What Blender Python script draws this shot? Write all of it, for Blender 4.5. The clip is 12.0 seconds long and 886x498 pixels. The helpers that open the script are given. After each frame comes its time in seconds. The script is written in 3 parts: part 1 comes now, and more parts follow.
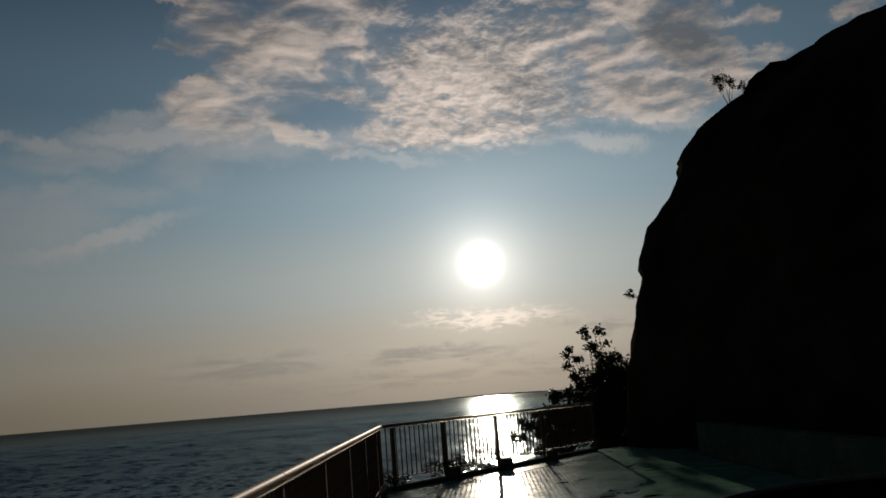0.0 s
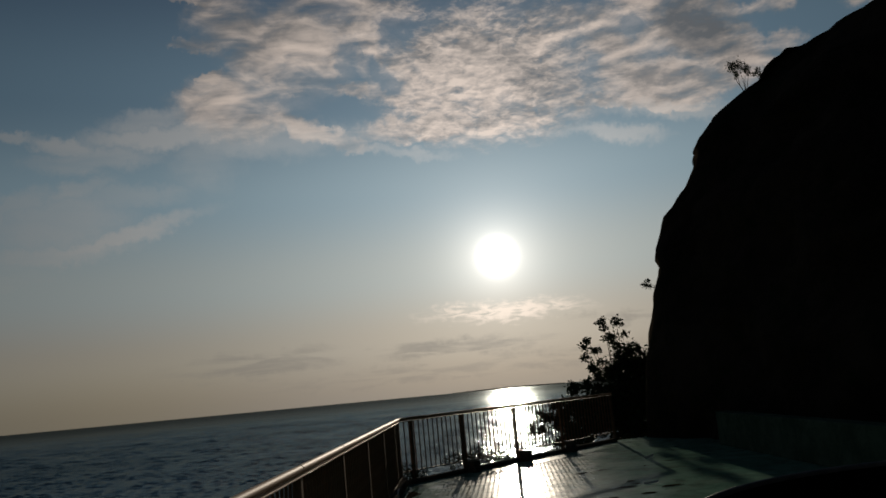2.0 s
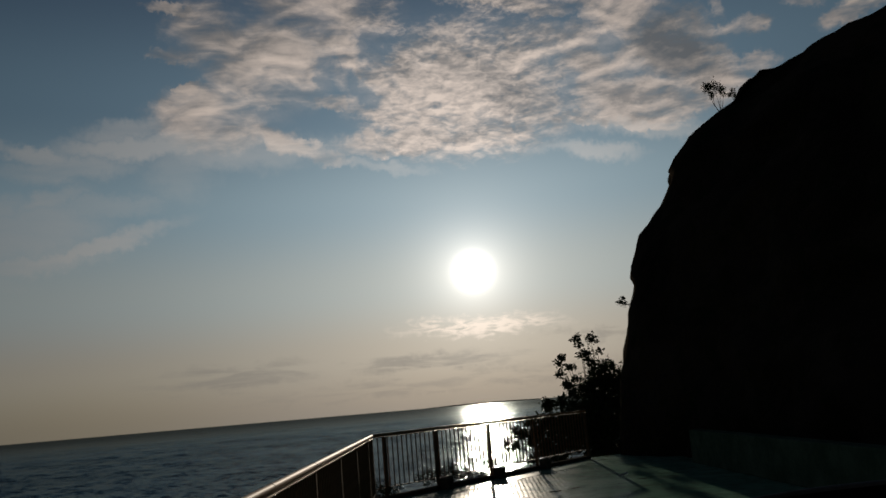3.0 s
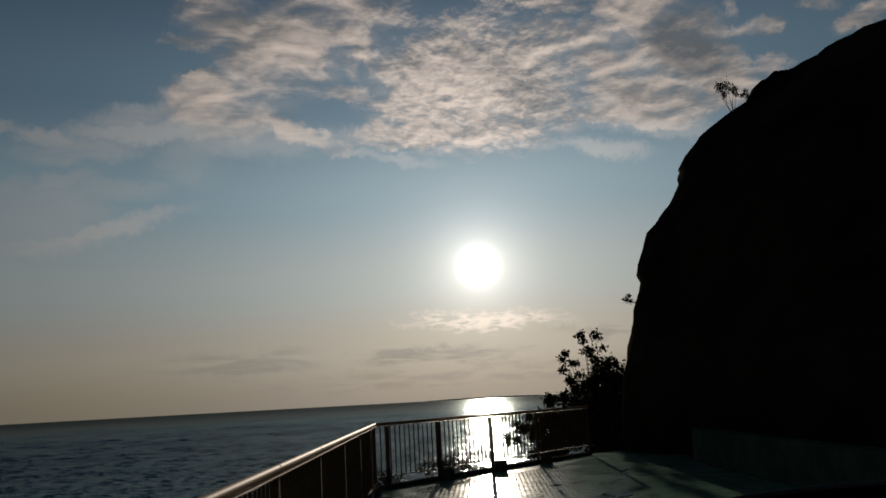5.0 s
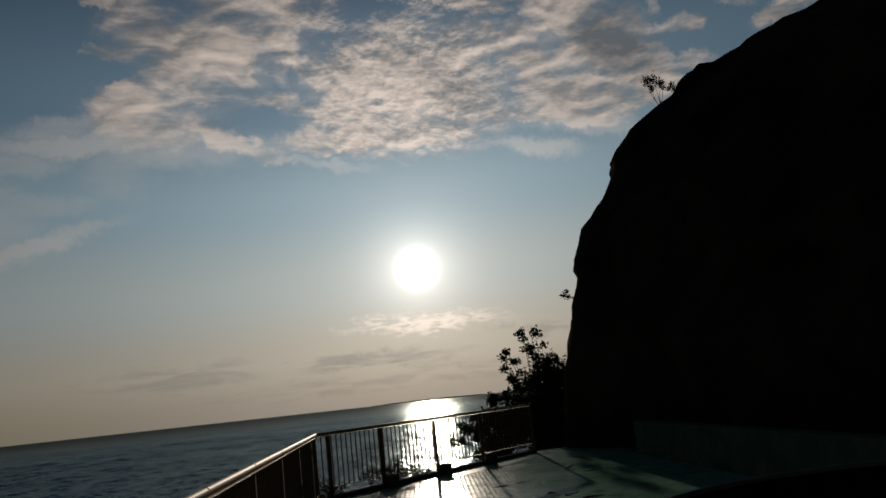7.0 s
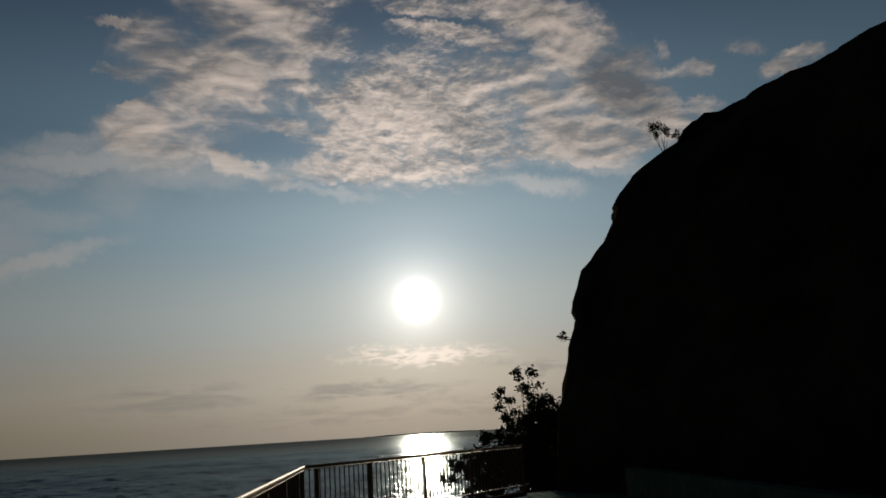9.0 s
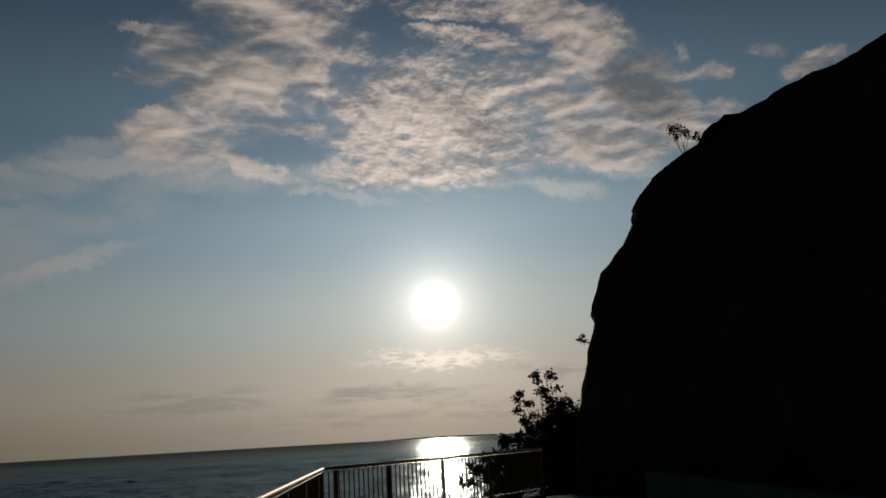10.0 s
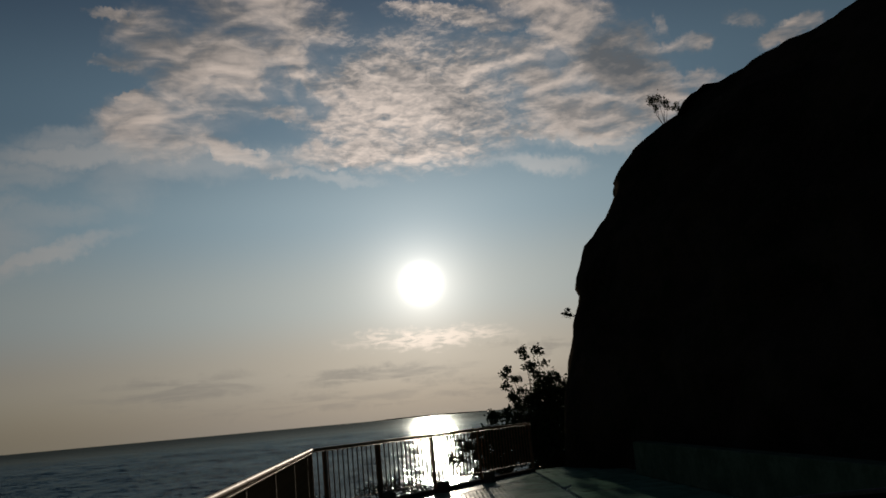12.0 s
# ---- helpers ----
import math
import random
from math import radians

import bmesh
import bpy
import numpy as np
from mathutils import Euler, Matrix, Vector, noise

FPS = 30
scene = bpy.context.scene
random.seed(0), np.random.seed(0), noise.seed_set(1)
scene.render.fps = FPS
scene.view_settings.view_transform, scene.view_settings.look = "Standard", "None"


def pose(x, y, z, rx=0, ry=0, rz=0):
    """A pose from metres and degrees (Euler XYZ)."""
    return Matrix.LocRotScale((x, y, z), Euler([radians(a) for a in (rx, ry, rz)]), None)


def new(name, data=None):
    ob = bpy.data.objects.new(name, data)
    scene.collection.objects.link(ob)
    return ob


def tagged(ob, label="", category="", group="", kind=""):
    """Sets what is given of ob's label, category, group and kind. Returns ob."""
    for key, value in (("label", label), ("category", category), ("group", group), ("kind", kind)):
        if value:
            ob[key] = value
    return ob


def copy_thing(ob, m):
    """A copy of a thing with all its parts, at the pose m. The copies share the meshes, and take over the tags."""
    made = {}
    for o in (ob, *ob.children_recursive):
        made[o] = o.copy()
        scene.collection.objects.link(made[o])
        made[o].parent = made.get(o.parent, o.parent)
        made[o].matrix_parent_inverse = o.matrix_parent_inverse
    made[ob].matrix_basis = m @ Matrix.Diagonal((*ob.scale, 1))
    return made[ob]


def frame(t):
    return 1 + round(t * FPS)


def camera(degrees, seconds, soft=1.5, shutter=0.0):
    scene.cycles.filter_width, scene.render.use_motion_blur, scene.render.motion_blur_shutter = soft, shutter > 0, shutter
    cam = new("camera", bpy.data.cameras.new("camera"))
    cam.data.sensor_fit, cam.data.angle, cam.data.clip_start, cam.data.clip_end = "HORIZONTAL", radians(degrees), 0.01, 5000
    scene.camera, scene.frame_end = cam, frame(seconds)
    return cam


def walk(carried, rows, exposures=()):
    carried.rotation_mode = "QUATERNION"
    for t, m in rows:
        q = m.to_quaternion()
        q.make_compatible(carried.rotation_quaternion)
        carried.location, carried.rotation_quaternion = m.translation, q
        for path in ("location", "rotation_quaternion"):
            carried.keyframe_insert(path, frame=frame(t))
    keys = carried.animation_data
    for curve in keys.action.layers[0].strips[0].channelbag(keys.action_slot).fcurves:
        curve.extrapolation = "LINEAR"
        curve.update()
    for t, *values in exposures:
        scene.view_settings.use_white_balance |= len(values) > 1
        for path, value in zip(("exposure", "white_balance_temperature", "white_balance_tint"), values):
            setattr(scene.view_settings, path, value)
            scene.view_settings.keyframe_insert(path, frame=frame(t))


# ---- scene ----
# ---------- camera ----------
cam = camera(54.0, 12.0, soft=1.65)
PATH = [
    (0.0, -0.048, -0.130, 1.545, -0.000, 9.636, 4.560),
    (0.5, -0.041, -0.133, 1.532, 0.624, 9.630, 4.657),
    (1.0, -0.025, -0.130, 1.528, 1.575, 9.324, 5.392),
    (1.5, -0.032, -0.128, 1.546, 1.571, 9.208, 5.074),
    (2.0, -0.034, -0.119, 1.529, 1.213, 9.316, 5.278),
    (2.5, -0.031, -0.103, 1.570, 0.299, 9.713, 4.975),
    (3.0, -0.034, -0.094, 1.551, -0.456, 10.131, 4.839),
    (3.2, -0.031, -0.092, 1.565, -0.415, 10.031, 4.808),
    (4.8, -0.087, -0.111, 1.514, -0.622, 10.957, 3.084),
    (5.0, -0.077, -0.113, 1.511, -0.374, 9.713, 3.080),
    (5.2, -0.011, -0.099, 1.530, 0.858, 8.957, 3.607),
    (5.5, 0.041, -0.086, 1.503, 3.021, 8.425, 3.386),
    (5.8, 0.068, -0.042, 1.547, 4.308, 6.186, 4.332),
    (6.0, 0.094, -0.013, 1.534, 4.388, 5.711, 4.447),
    (6.2, 0.039, 0.035, 1.526, 3.824, 5.780, 3.296),
    (6.5, 0.017, 0.108, 1.560, 1.368, 8.118, 5.250),
    (6.7, 0.031, 0.120, 1.523, -0.782, 9.887, 6.999),
    (7.0, -0.022, 0.134, 1.536, -4.031, 9.596, 6.111),
    (7.2, -0.012, 0.125, 1.527, -5.237, 9.536, 3.680),
    (8.8, 0.041, 0.085, 1.577, -4.704, 11.609, 3.870),
    (9.0, 0.021, 0.081, 1.590, -4.425, 11.754, 3.448),
    (9.5, 0.010, 0.082, 1.574, -3.459, 12.607, 3.264),
    (10.0, 0.006, 0.093, 1.568, -3.245, 12.057, 3.192),
    (10.5, 0.014, 0.111, 1.576, -3.423, 11.938, 3.428),
    (11.0, 0.025, 0.124, 1.581, -3.929, 11.992, 3.887),
    (11.5, 0.032, 0.132, 1.556, -3.566, 11.868, 4.064),
    (12.0, 0.049, 0.161, 1.548, -3.897, 10.633, 5.111),
]
walk(cam, [(t, pose(x, y, z, 90 + pitch, roll, yaw)) for t, x, y, z, yaw, pitch, roll in PATH])

# ---------- sun and sky ----------
SUN_AZ, SUN_EL = 3.19, 8.45          # degrees east of the y axis, degrees above the horizon
SUN_DIR = Vector((math.sin(radians(SUN_AZ)) * math.cos(radians(SUN_EL)),
                  math.cos(radians(SUN_AZ)) * math.cos(radians(SUN_EL)), math.sin(radians(SUN_EL))))
sun = new("sun", bpy.data.lights.new("sun", "SUN"))
sun.data.energy, sun.data.angle, sun.data.color = 2.4, radians(0.55), (1.0, 0.86, 0.68)
sun.matrix_world = SUN_DIR.to_track_quat("Z", "Y").to_matrix().to_4x4()


class Nodes:
    """Short-hand for building a node tree."""

    def __init__(self, tree):
        self.t = tree
        self.t.nodes.clear()

    def n(self, kind, **sets):
        node = self.t.nodes.new(kind)
        for key, value in sets.items():
            if key == "op":
                node.operation = value
            elif key == "blend":
                node.blend_type = value
            elif key == "mode":
                node.vector_type = value
            elif key == "dims":
                node.noise_dimensions = value
            elif key == "smooth":
                node.interpolation_type = value
        return node

    def link(self, a, b):
        self.t.links.new(a, b)

    def put(self, socket, value):
        if isinstance(value, bpy.types.NodeSocket):
            self.link(value, socket)
        else:
            socket.default_value = value

    def math(self, op, a, b=0.0, clamp=False):
        node = self.n("ShaderNodeMath", op=op)
        node.use_clamp = clamp
        self.put(node.inputs[0], a)
        self.put(node.inputs[1], b)
        return node.outputs[0]

    def vec(self, op, a, b=(0, 0, 0)):
        node = self.n("ShaderNodeVectorMath", op=op)
        self.put(node.inputs[0], a)
        self.put(node.inputs[1], b)
        return node.outputs["Value"] if op in ("LENGTH", "DOT_PRODUCT") else node.outputs[0]

    def mix(self, fac, a, b, blend="MIX"):
        node = self.n("ShaderNodeMix")
        node.data_type, node.blend_type = "RGBA", blend
        self.put(node.inputs[0], fac)
        self.put(node.inputs[6], a)
        self.put(node.inputs[7], b)
        return node.outputs[2]

    def remap(self, v, a, b, c=0.0, d=1.0, smooth=True):
        node = self.n("ShaderNodeMapRange", smooth="SMOOTHSTEP" if smooth else "LINEAR")
        for i, value in enumerate((v, a, b, c, d)):
            self.put(node.inputs[i], value)
        return node.outputs[0]

    def noise(self, vector, scale, detail=4.0, rough=0.55, lac=2.0, warp=0.0):
        node = self.n("ShaderNodeTexNoise")
        self.put(node.inputs["Vector"], vector)
        node.inputs["Scale"].default_value = scale
        node.inputs["Detail"].default_value = detail
        node.inputs["Roughness"].default_value = rough
        node.inputs["Lacunarity"].default_value = lac
        node.inputs["Distortion"].default_value = warp
        return node.outputs[0]

    def place(self, vector, loc=(0, 0, 0), rot=(0, 0, 0), size=(1, 1, 1), inverse=False):
        node = self.n("ShaderNodeMapping")
        node.vector_type = "TEXTURE" if inverse else "POINT"
        self.put(node.inputs[0], vector)
        node.inputs[1].default_value, node.inputs[2].default_value, node.inputs[3].default_value = loc, rot, size
        return node.outputs[0]

    def ramp(self, v, stops, smooth=True):
        node = self.n("ShaderNodeValToRGB")
        self.put(node.inputs[0], v)
        els = node.color_ramp.elements
        node.color_ramp.interpolation = "EASE" if smooth else "LINEAR"
        els[0].position, els[0].color = stops[0][0], (*stops[0][1], 1)
        els[1].position, els[1].color = stops[-1][0], (*stops[-1][1], 1)
        for pos, col in stops[1:-1]:
            e = els.new(pos)
            e.color = (*col, 1)
        return node.outputs[0]


world = bpy.data.worlds.new("evening_sky")
scene.world = world
world.use_nodes = True
N = Nodes(world.node_tree)
way = N.n("ShaderNodeTexCoord").outputs["Generated"]
way = N.vec("NORMALIZE", way)
split = N.n("ShaderNodeSeparateXYZ")
N.link(way, split.inputs[0])
deg = 180 / math.pi
elev = N.math("MULTIPLY", N.math("ARCSINE", split.outputs[2]), deg)
azim = N.math("MULTIPLY", N.math("ARCTAN2", split.outputs[0], split.outputs[1]), deg)
flat = N.n("ShaderNodeCombineXYZ")
N.link(azim, flat.inputs[0])
N.link(elev, flat.inputs[1])
flat = flat.outputs[0]
angle = N.math("MULTIPLY", N.math("ARCCOSINE", N.math("MINIMUM", N.vec("DOT_PRODUCT", way, tuple(SUN_DIR)), 1.0)), deg)

nishita = N.n("ShaderNodeTexSky")
nishita.sky_type, nishita.sun_disc = "NISHITA", False
nishita.sun_elevation, nishita.sun_rotation = radians(SUN_EL), radians(SUN_AZ)
nishita.dust_density, nishita.ozone_density = 2.0, 1.6

# clear air: from the hazy horizon up to deep blue
air = N.ramp(N.math("DIVIDE", elev, 60.0, clamp=True), [
    (0.0, (0.165, 0.153, 0.134)), (0.06, (0.215, 0.204, 0.180)), (0.13, (0.200, 0.230, 0.232)),
    (0.22, (0.138, 0.198, 0.234)), (0.33, (0.072, 0.120, 0.162)), (0.48, (0.034, 0.060, 0.096)), (1.0, (0.012, 0.022, 0.042))])
near_sun = N.math("POWER", 2.718, N.math("MULTIPLY", N.math("POWER", N.math("DIVIDE", angle, 17.0), 2.0), -1.0))
side = N.remap(angle, 12.0, 75.0, 1.0, 0.24)
gain = N.math("ADD", N.math("MULTIPLY", near_sun, 0.85), side)
gain = N.math("MULTIPLY", gain, 0.93)
grey = N.n("ShaderNodeCombineXYZ")
for k in range(3):
    N.link(gain, grey.inputs[k])
sky = N.mix(1.0, air, grey.outputs[0], "MULTIPLY")
low_west = N.math("MULTIPLY", N.remap(azim, -6.0, -24.0), N.remap(elev, 6.0, 0.5))
sky = N.mix(low_west, sky, N.mix(1.0, sky, (1.04, 1.0, 0.87, 1), "MULTIPLY"))
sky = N.mix(0.0015, sky, nishita.outputs[0], "MIX")

# clouds: soft patches in degrees (azimuth, elevation, half width, half height, turn, weight), broken up by noise
MAIN_BANK = [
    (4.06, 20.45, 7.24, 3.88, -1.5, 1.0), (0.19, 17.44, 4.84, 0.95, 1.0, 0.9), (-1.73, 19.22, 1.62, 1.23, -1.6, 0.8),
    (-2.5, 22.12, 3.02, 1.04, -31.6, 0.9), (12.6, 17.48, 5.1, 0.44, -9.3, 0.8), (15.55, 16.5, 1.87, 0.29, -9.6, 0.7),
]
LEFT_BANK = [
    (-9.34, 22.58, 3.92, 2.63, -10.3, 0.85), (-13.0, 24.13, 3.07, 2.06, -10.4, 0.56), (-12.81, 19.32, 3.99, 1.91, 1.5, 0.60),
    (-15.58, 25.78, 1.93, 0.3, -8.6, 0.75), (-15.48, 23.02, 1.48, 0.44, 1.0, 0.62), (-15.0, 20.94, 1.13, 0.44, 12.9, 0.58),
    (-7.76, 17.36, 3.14, 0.65, -20.0, 0.85), (-11.39, 18.49, 3.09, 0.64, -3.9, 0.7), (-5.45, 20.09, 1.34, 0.48, -24.4, 0.75),
    (-6.42, 26.54, 5.74, 1.93, -16.0, 0.78), (-4.95, 23.86, 2.5, 0.64, -9.2, 0.75), (-7.2, 30.5, 6.5, 3.0, -14.0, 0.7),
]
RIGHT_BANK = [
    (7.01, 25.4, 4.17, 0.53, -11.8, 0.72), (5.95, 27.21, 4.82, 0.62, -7.0, 0.55), (12.1, 26.25, 5.26, 1.39, -20.2, 0.92),
    (15.03, 24.06, 2.22, 2.17, -25.6, 0.95), (17.97, 21.12, 2.8, 2.1, -22.4, 0.95), (12.79, 21.39, 3.47, 1.96, -6.6, 0.72),
    (14.25, 18.62, 5.26, 1.52, -7.1, 0.9), (19.95, 18.88, 2.37, 1.48, -18.2, 0.85), (23.21, 19.19, 1.14, 0.7, -9.6, 0.7),
    (22.32, 21.52, 1.44, 0.6, -2.2, 0.45), (20.96, 22.97, 0.6, 0.9, 19.2, 0.22), (26.24, 22.36, 1.1, 0.6, -20.9, 0.24),
    (28.97, 20.87, 1.9, 0.6, 9.8, 0.36), (9.0, 29.8, 8.0, 1.6, -6.0, 0.7),
]
WISPS = [
    (-18.27, 17.34, 4.76, 0.75, 2.5, 0.75), (-15.57, 15.91, 2.06, 1.73, 1.6, 0.32),
    (12.03, 15.43, 3.02, 0.52, -10.6, 0.75),
    (-2.94, 15.85, 3.42, 0.37, -9.7, 0.55), (-11.4, 17.07, 6.24, 1.06, 0.2, 0.5), (-20.43, 13.84, 3.55, 0.61, 1.9, 0.35),
    (-22.37, 16.01, 3.47, 0.73, 3.4, 0.6), (16.28, 16.2, 4.41, 0.51, -11.1, 0.6), (-24.5, 12.3, 4.0, 1.6, 8.0, 0.5),
]
WEST_WISPS = [
    (-23.93, 16.77, 1.86, 0.51, -9.1, 0.68), (-27.21, 17.33, 1.46, 0.3, -3.9, 0.58), (-19.17, 18.37, 2.36, 0.68, 7.7, 0.6),
    (-21.27, 11.23, 4.98, 0.56, 15.6, 0.82), (-24.69, 10.24, 4.08, 0.62, 7.1, 0.6), (-29.13, 11.79, 2.62, 0.71, 31.5, 0.5),
    (-23.36, 14.15, 2.08, 0.61, 15.1, 0.6), (-27.19, 13.16, 2.66, 0.6, 19.0, 0.45), (-15.0, 15.36, 1.1, 1.07, -1.6, 0.3),
    (-29.21, 8.94, 3.81, 0.54, -1.0, 0.4),
]
GAPS = [
    (-5.78, 21.95, 0.77, 1.13, 18.8, 0.9), (-3.34, 20.44, 1.35, 0.74, -31.7, 0.85), (-7.35, 19.08, 3.18, 0.65, -9.8, 0.95),
    (-2.43, 23.79, 1.09, 1.59, 21.8, 0.85), (1.0, 25.34, 2.99, 0.84, -2.2, 0.85), (14.02, 21.98, 1.0, 0.92, -6.7, 0.85),
    (1.23, 22.39, 1.02, 0.61, 16.1, 0.55), (10.84, 19.33, 0.7, 1.52, -5.4, 0.5), (9.07, 25.94, 2.39, 0.24, -8.7, 0.6),
    (-4.37, 18.36, 1.71, 0.72, -0.9, 0.85), (-11.16, 25.77, 1.31, 1.0, 29.8, 0.35),
]
HEAVY = [
    (17.97, 21.12, 2.8, 1.83, -27.1, 0.55), (10.0, 23.03, 3.72, 0.85, -5.8, 0.24), (-1.13, 22.34, 1.89, 0.74, -31.7, 0.28),
    (15.41, 18.75, 4.12, 0.65, -7.3, 0.24), (-8.72, 26.05, 3.67, 0.89, -24.6, 0.3), (-3.06, 27.37, 2.38, 1.43, -0.3, 0.2),
    (12.91, 20.66, 2.5, 1.15, -6.4, 0.22), (-13.36, 23.77, 3.48, 2.02, 2.9, 0.2), (7.29, 18.97, 2.64, 1.52, -47.9, 0.12),
    (18.6, 23.16, 2.21, 1.07, -45.9, 0.4), (8.96, 24.79, 3.96, 0.42, -5.5, 0.2),
]


def swirl(scale, amount):
    node = N.n("ShaderNodeTexNoise")
    N.link(flat, node.inputs["Vector"])
    node.inputs["Scale"].default_value, node.inputs["Detail"].default_value = scale, 3.0
    shift = N.n("ShaderNodeVectorMath", op="SCALE")
    N.link(N.vec("SUBTRACT", node.outputs[1], (0.5, 0.5, 0.5)), shift.inputs[0])
    shift.inputs["Scale"].default_value = amount
    return N.vec("MULTIPLY", shift.outputs[0], (1.0, 0.7, 0.0))


bent = N.vec("ADD", N.vec("ADD", flat, swirl(0.45, 2.0)), swirl(1.6, 1.2))
bent = N.vec("ADD", bent, swirl(4.5, 0.55))


LAST = {}


def patches(rows):
    """The strongest of some soft patches at each point of the sky. Each group waits for the one before, to keep the shader small."""
    total, at = None, bent
    if LAST:
        nudge = N.n("ShaderNodeVectorMath", op="SCALE")
        nudge.inputs[0].default_value = (1e-6, 1e-6, 0.0)
        N.link(LAST["value"], nudge.inputs["Scale"])
        at = N.vec("ADD", bent, nudge.outputs[0])
    for a, e, w, h, turn, weight in rows:
        d = N.vec("LENGTH", N.place(at, (a, e, 0), (0, 0, radians(turn)), (w, h, 1), inverse=True))
        v = N.remap(d, 1.55, 0.40, 0.0, weight)
        total = v if total is None else N.math("MAXIMUM", total, v)
    LAST["value"] = total
    return total


def density(at):
    """Cloud texture at a point of the sky: torn sheets, streaks to the west, ripples in the middle."""
    big = N.noise(N.place(at, (3, 1, 0), (0, 0, radians(-14)), (0.45, 1.0, 1)), 0.36, 3.0, 0.5, 2.0, 0.5)
    mid = N.noise(N.place(at, (7, 4, 0), (0, 0, radians(-12)), (0.45, 1.25, 1)), 0.80, 4.0, 0.52, 2.1, 0.6)
    rip = N.noise(N.place(at, (2, 8, 0), (0, 0, radians(38)), (0.8, 1.9, 1)), 1.5, 3.0, 0.55, 2.0, 0.9)
    fibre = N.noise(N.place(at, (4, 5, 0), (0, 0, radians(-6)), (0.24, 1.7, 1)), 0.9, 4.0, 0.55, 2.0, 0.7)
    fine = N.mix(west, rip, fibre)
    return N.math("ADD", N.math("ADD", N.math("MULTIPLY", big, 1.2), N.math("MULTIPLY", mid, 0.9)), N.math("MULTIPLY", N.math("MULTIPLY", fine, grain), 1.0))


west = N.remap(azim, 0.0, -8.0)
grain = N.math("ADD", 0.30, N.math("MULTIPLY", N.remap(N.math("ABSOLUTE", N.math("SUBTRACT", azim, 3.0)), 9.0, 4.0), 0.45))
bank = N.math("MAXIMUM", N.math("MAXIMUM", patches(MAIN_BANK), patches(LEFT_BANK)), patches(RIGHT_BANK))
level = N.math("ADD", 1.05, N.math("MULTIPLY", grain, 0.5))
here = density(flat)
sunward = density(N.vec("ADD", flat, (0.10, -0.48, 0.0)))
streak = N.noise(N.place(flat, (1, 9, 0), (0, 0, radians(-16)), (0.13, 0.8, 1)), 0.5, 4.0, 0.5)
body = N.math("SUBTRACT", bank, N.math("MULTIPLY", patches(GAPS), 0.72))
body = N.math("ADD", body, N.math("MULTIPLY", N.math("SUBTRACT", here, level), 1.75))
cover = N.math("MULTIPLY", N.remap(body, -0.46, 1.16), N.remap(bank, 0.02, 0.30))
cover = N.math("MAXIMUM", cover, N.math("MULTIPLY", N.remap(bank, 0.0, 0.75), 0.30))
veil = N.math("MAXIMUM", patches(WISPS), patches(WEST_WISPS))
wisp = N.math("MULTIPLY", veil, N.remap(N.math("ADD", N.math("MULTIPLY", streak, 0.75), N.math("MULTIPLY", here, 0.19)), 0.28, 0.70))
facing = N.math("MULTIPLY", N.math("SUBTRACT", here, sunward), 1.15)
heavy = N.noise(N.place(flat, (2, 6, 0), (0, 0, radians(10)), (0.6, 1.0, 1)), 0.22, 3.0, 0.5)
tone = N.math("ADD", N.math("ADD", 0.63, facing), N.math("MULTIPLY", N.math("SUBTRACT", 0.5, heavy), 0.9))
tone = N.math("SUBTRACT", tone, N.math("MULTIPLY", N.remap(body, 0.9, 1.8), 0.12))
tone = N.math("SUBTRACT", tone, patches(HEAVY))
cloud_col = N.ramp(N.math("ADD", tone, 0.0, clamp=True), [(0.0, (0.088, 0.092, 0.098)), (0.38, (0.186, 0.168, 0.156)), (0.62, (0.300, 0.258, 0.230)), (1.0, (0.455, 0.380, 0.328))], smooth=False)
lit = N.math("ADD", N.math("MULTIPLY", near_sun, 0.9), N.remap(angle, 10.0, 60.0, 1.0, 0.12))
shade = N.n("ShaderNodeCombineXYZ")
for k in range(3):
    N.link(lit, shade.inputs[k])
cloud_col = N.mix(1.0, cloud_col, shade.outputs[0], "MULTIPLY")
sky = N.mix(N.math("MULTIPLY", cover, 0.94), sky, cloud_col)
sky = N.mix(N.math("MULTIPLY", wisp, 0.85), sky, N.mix(1.0, (0.300, 0.290, 0.278, 1), shade.outputs[0], "MULTIPLY"))

# low bars of grey haze and the small bright cloud under the sun
LOW_GREY = [
    (0.13, 2.76, 5.13, 0.58, -0.3, 1.00),
    (-12.65, 2.72, 5.09, 0.76, 2.2, 0.80),
    (10.13, 3.60, 2.91, 0.51, 1.1, 0.80),
    (1.16, 1.44, 12.07, 0.58, 0.6, 0.60),
    (-6.03, 3.03, 0.57, 0.14, -3.0, 1.00),
]
LOW_BRIGHT = [
    (3.35, 4.88, 4.5, 0.62, -1.4, 1.00),
]
bar_noise = N.noise(N.place(flat, (0, 3, 0), (0, 0, 0), (0.22, 1.6, 1)), 0.9, 5.0, 0.6, 2.0, 0.4)
bars = N.math("MULTIPLY", patches(LOW_GREY), N.remap(bar_noise, 0.40, 0.60))
sky = N.mix(N.math("MULTIPLY", bars, 0.52), sky, (0.165, 0.153, 0.139, 1))
curl = N.noise(N.place(flat, (5, 2, 0), (0, 0, radians(6)), (0.55, 2.0, 1)), 1.1, 4.0, 0.55, 2.0, 1.4)
glow = N.math("MULTIPLY", patches(LOW_BRIGHT), N.remap(curl, 0.36, 0.62))
sky = N.mix(glow, sky, (0.80, 0.67, 0.55, 1))

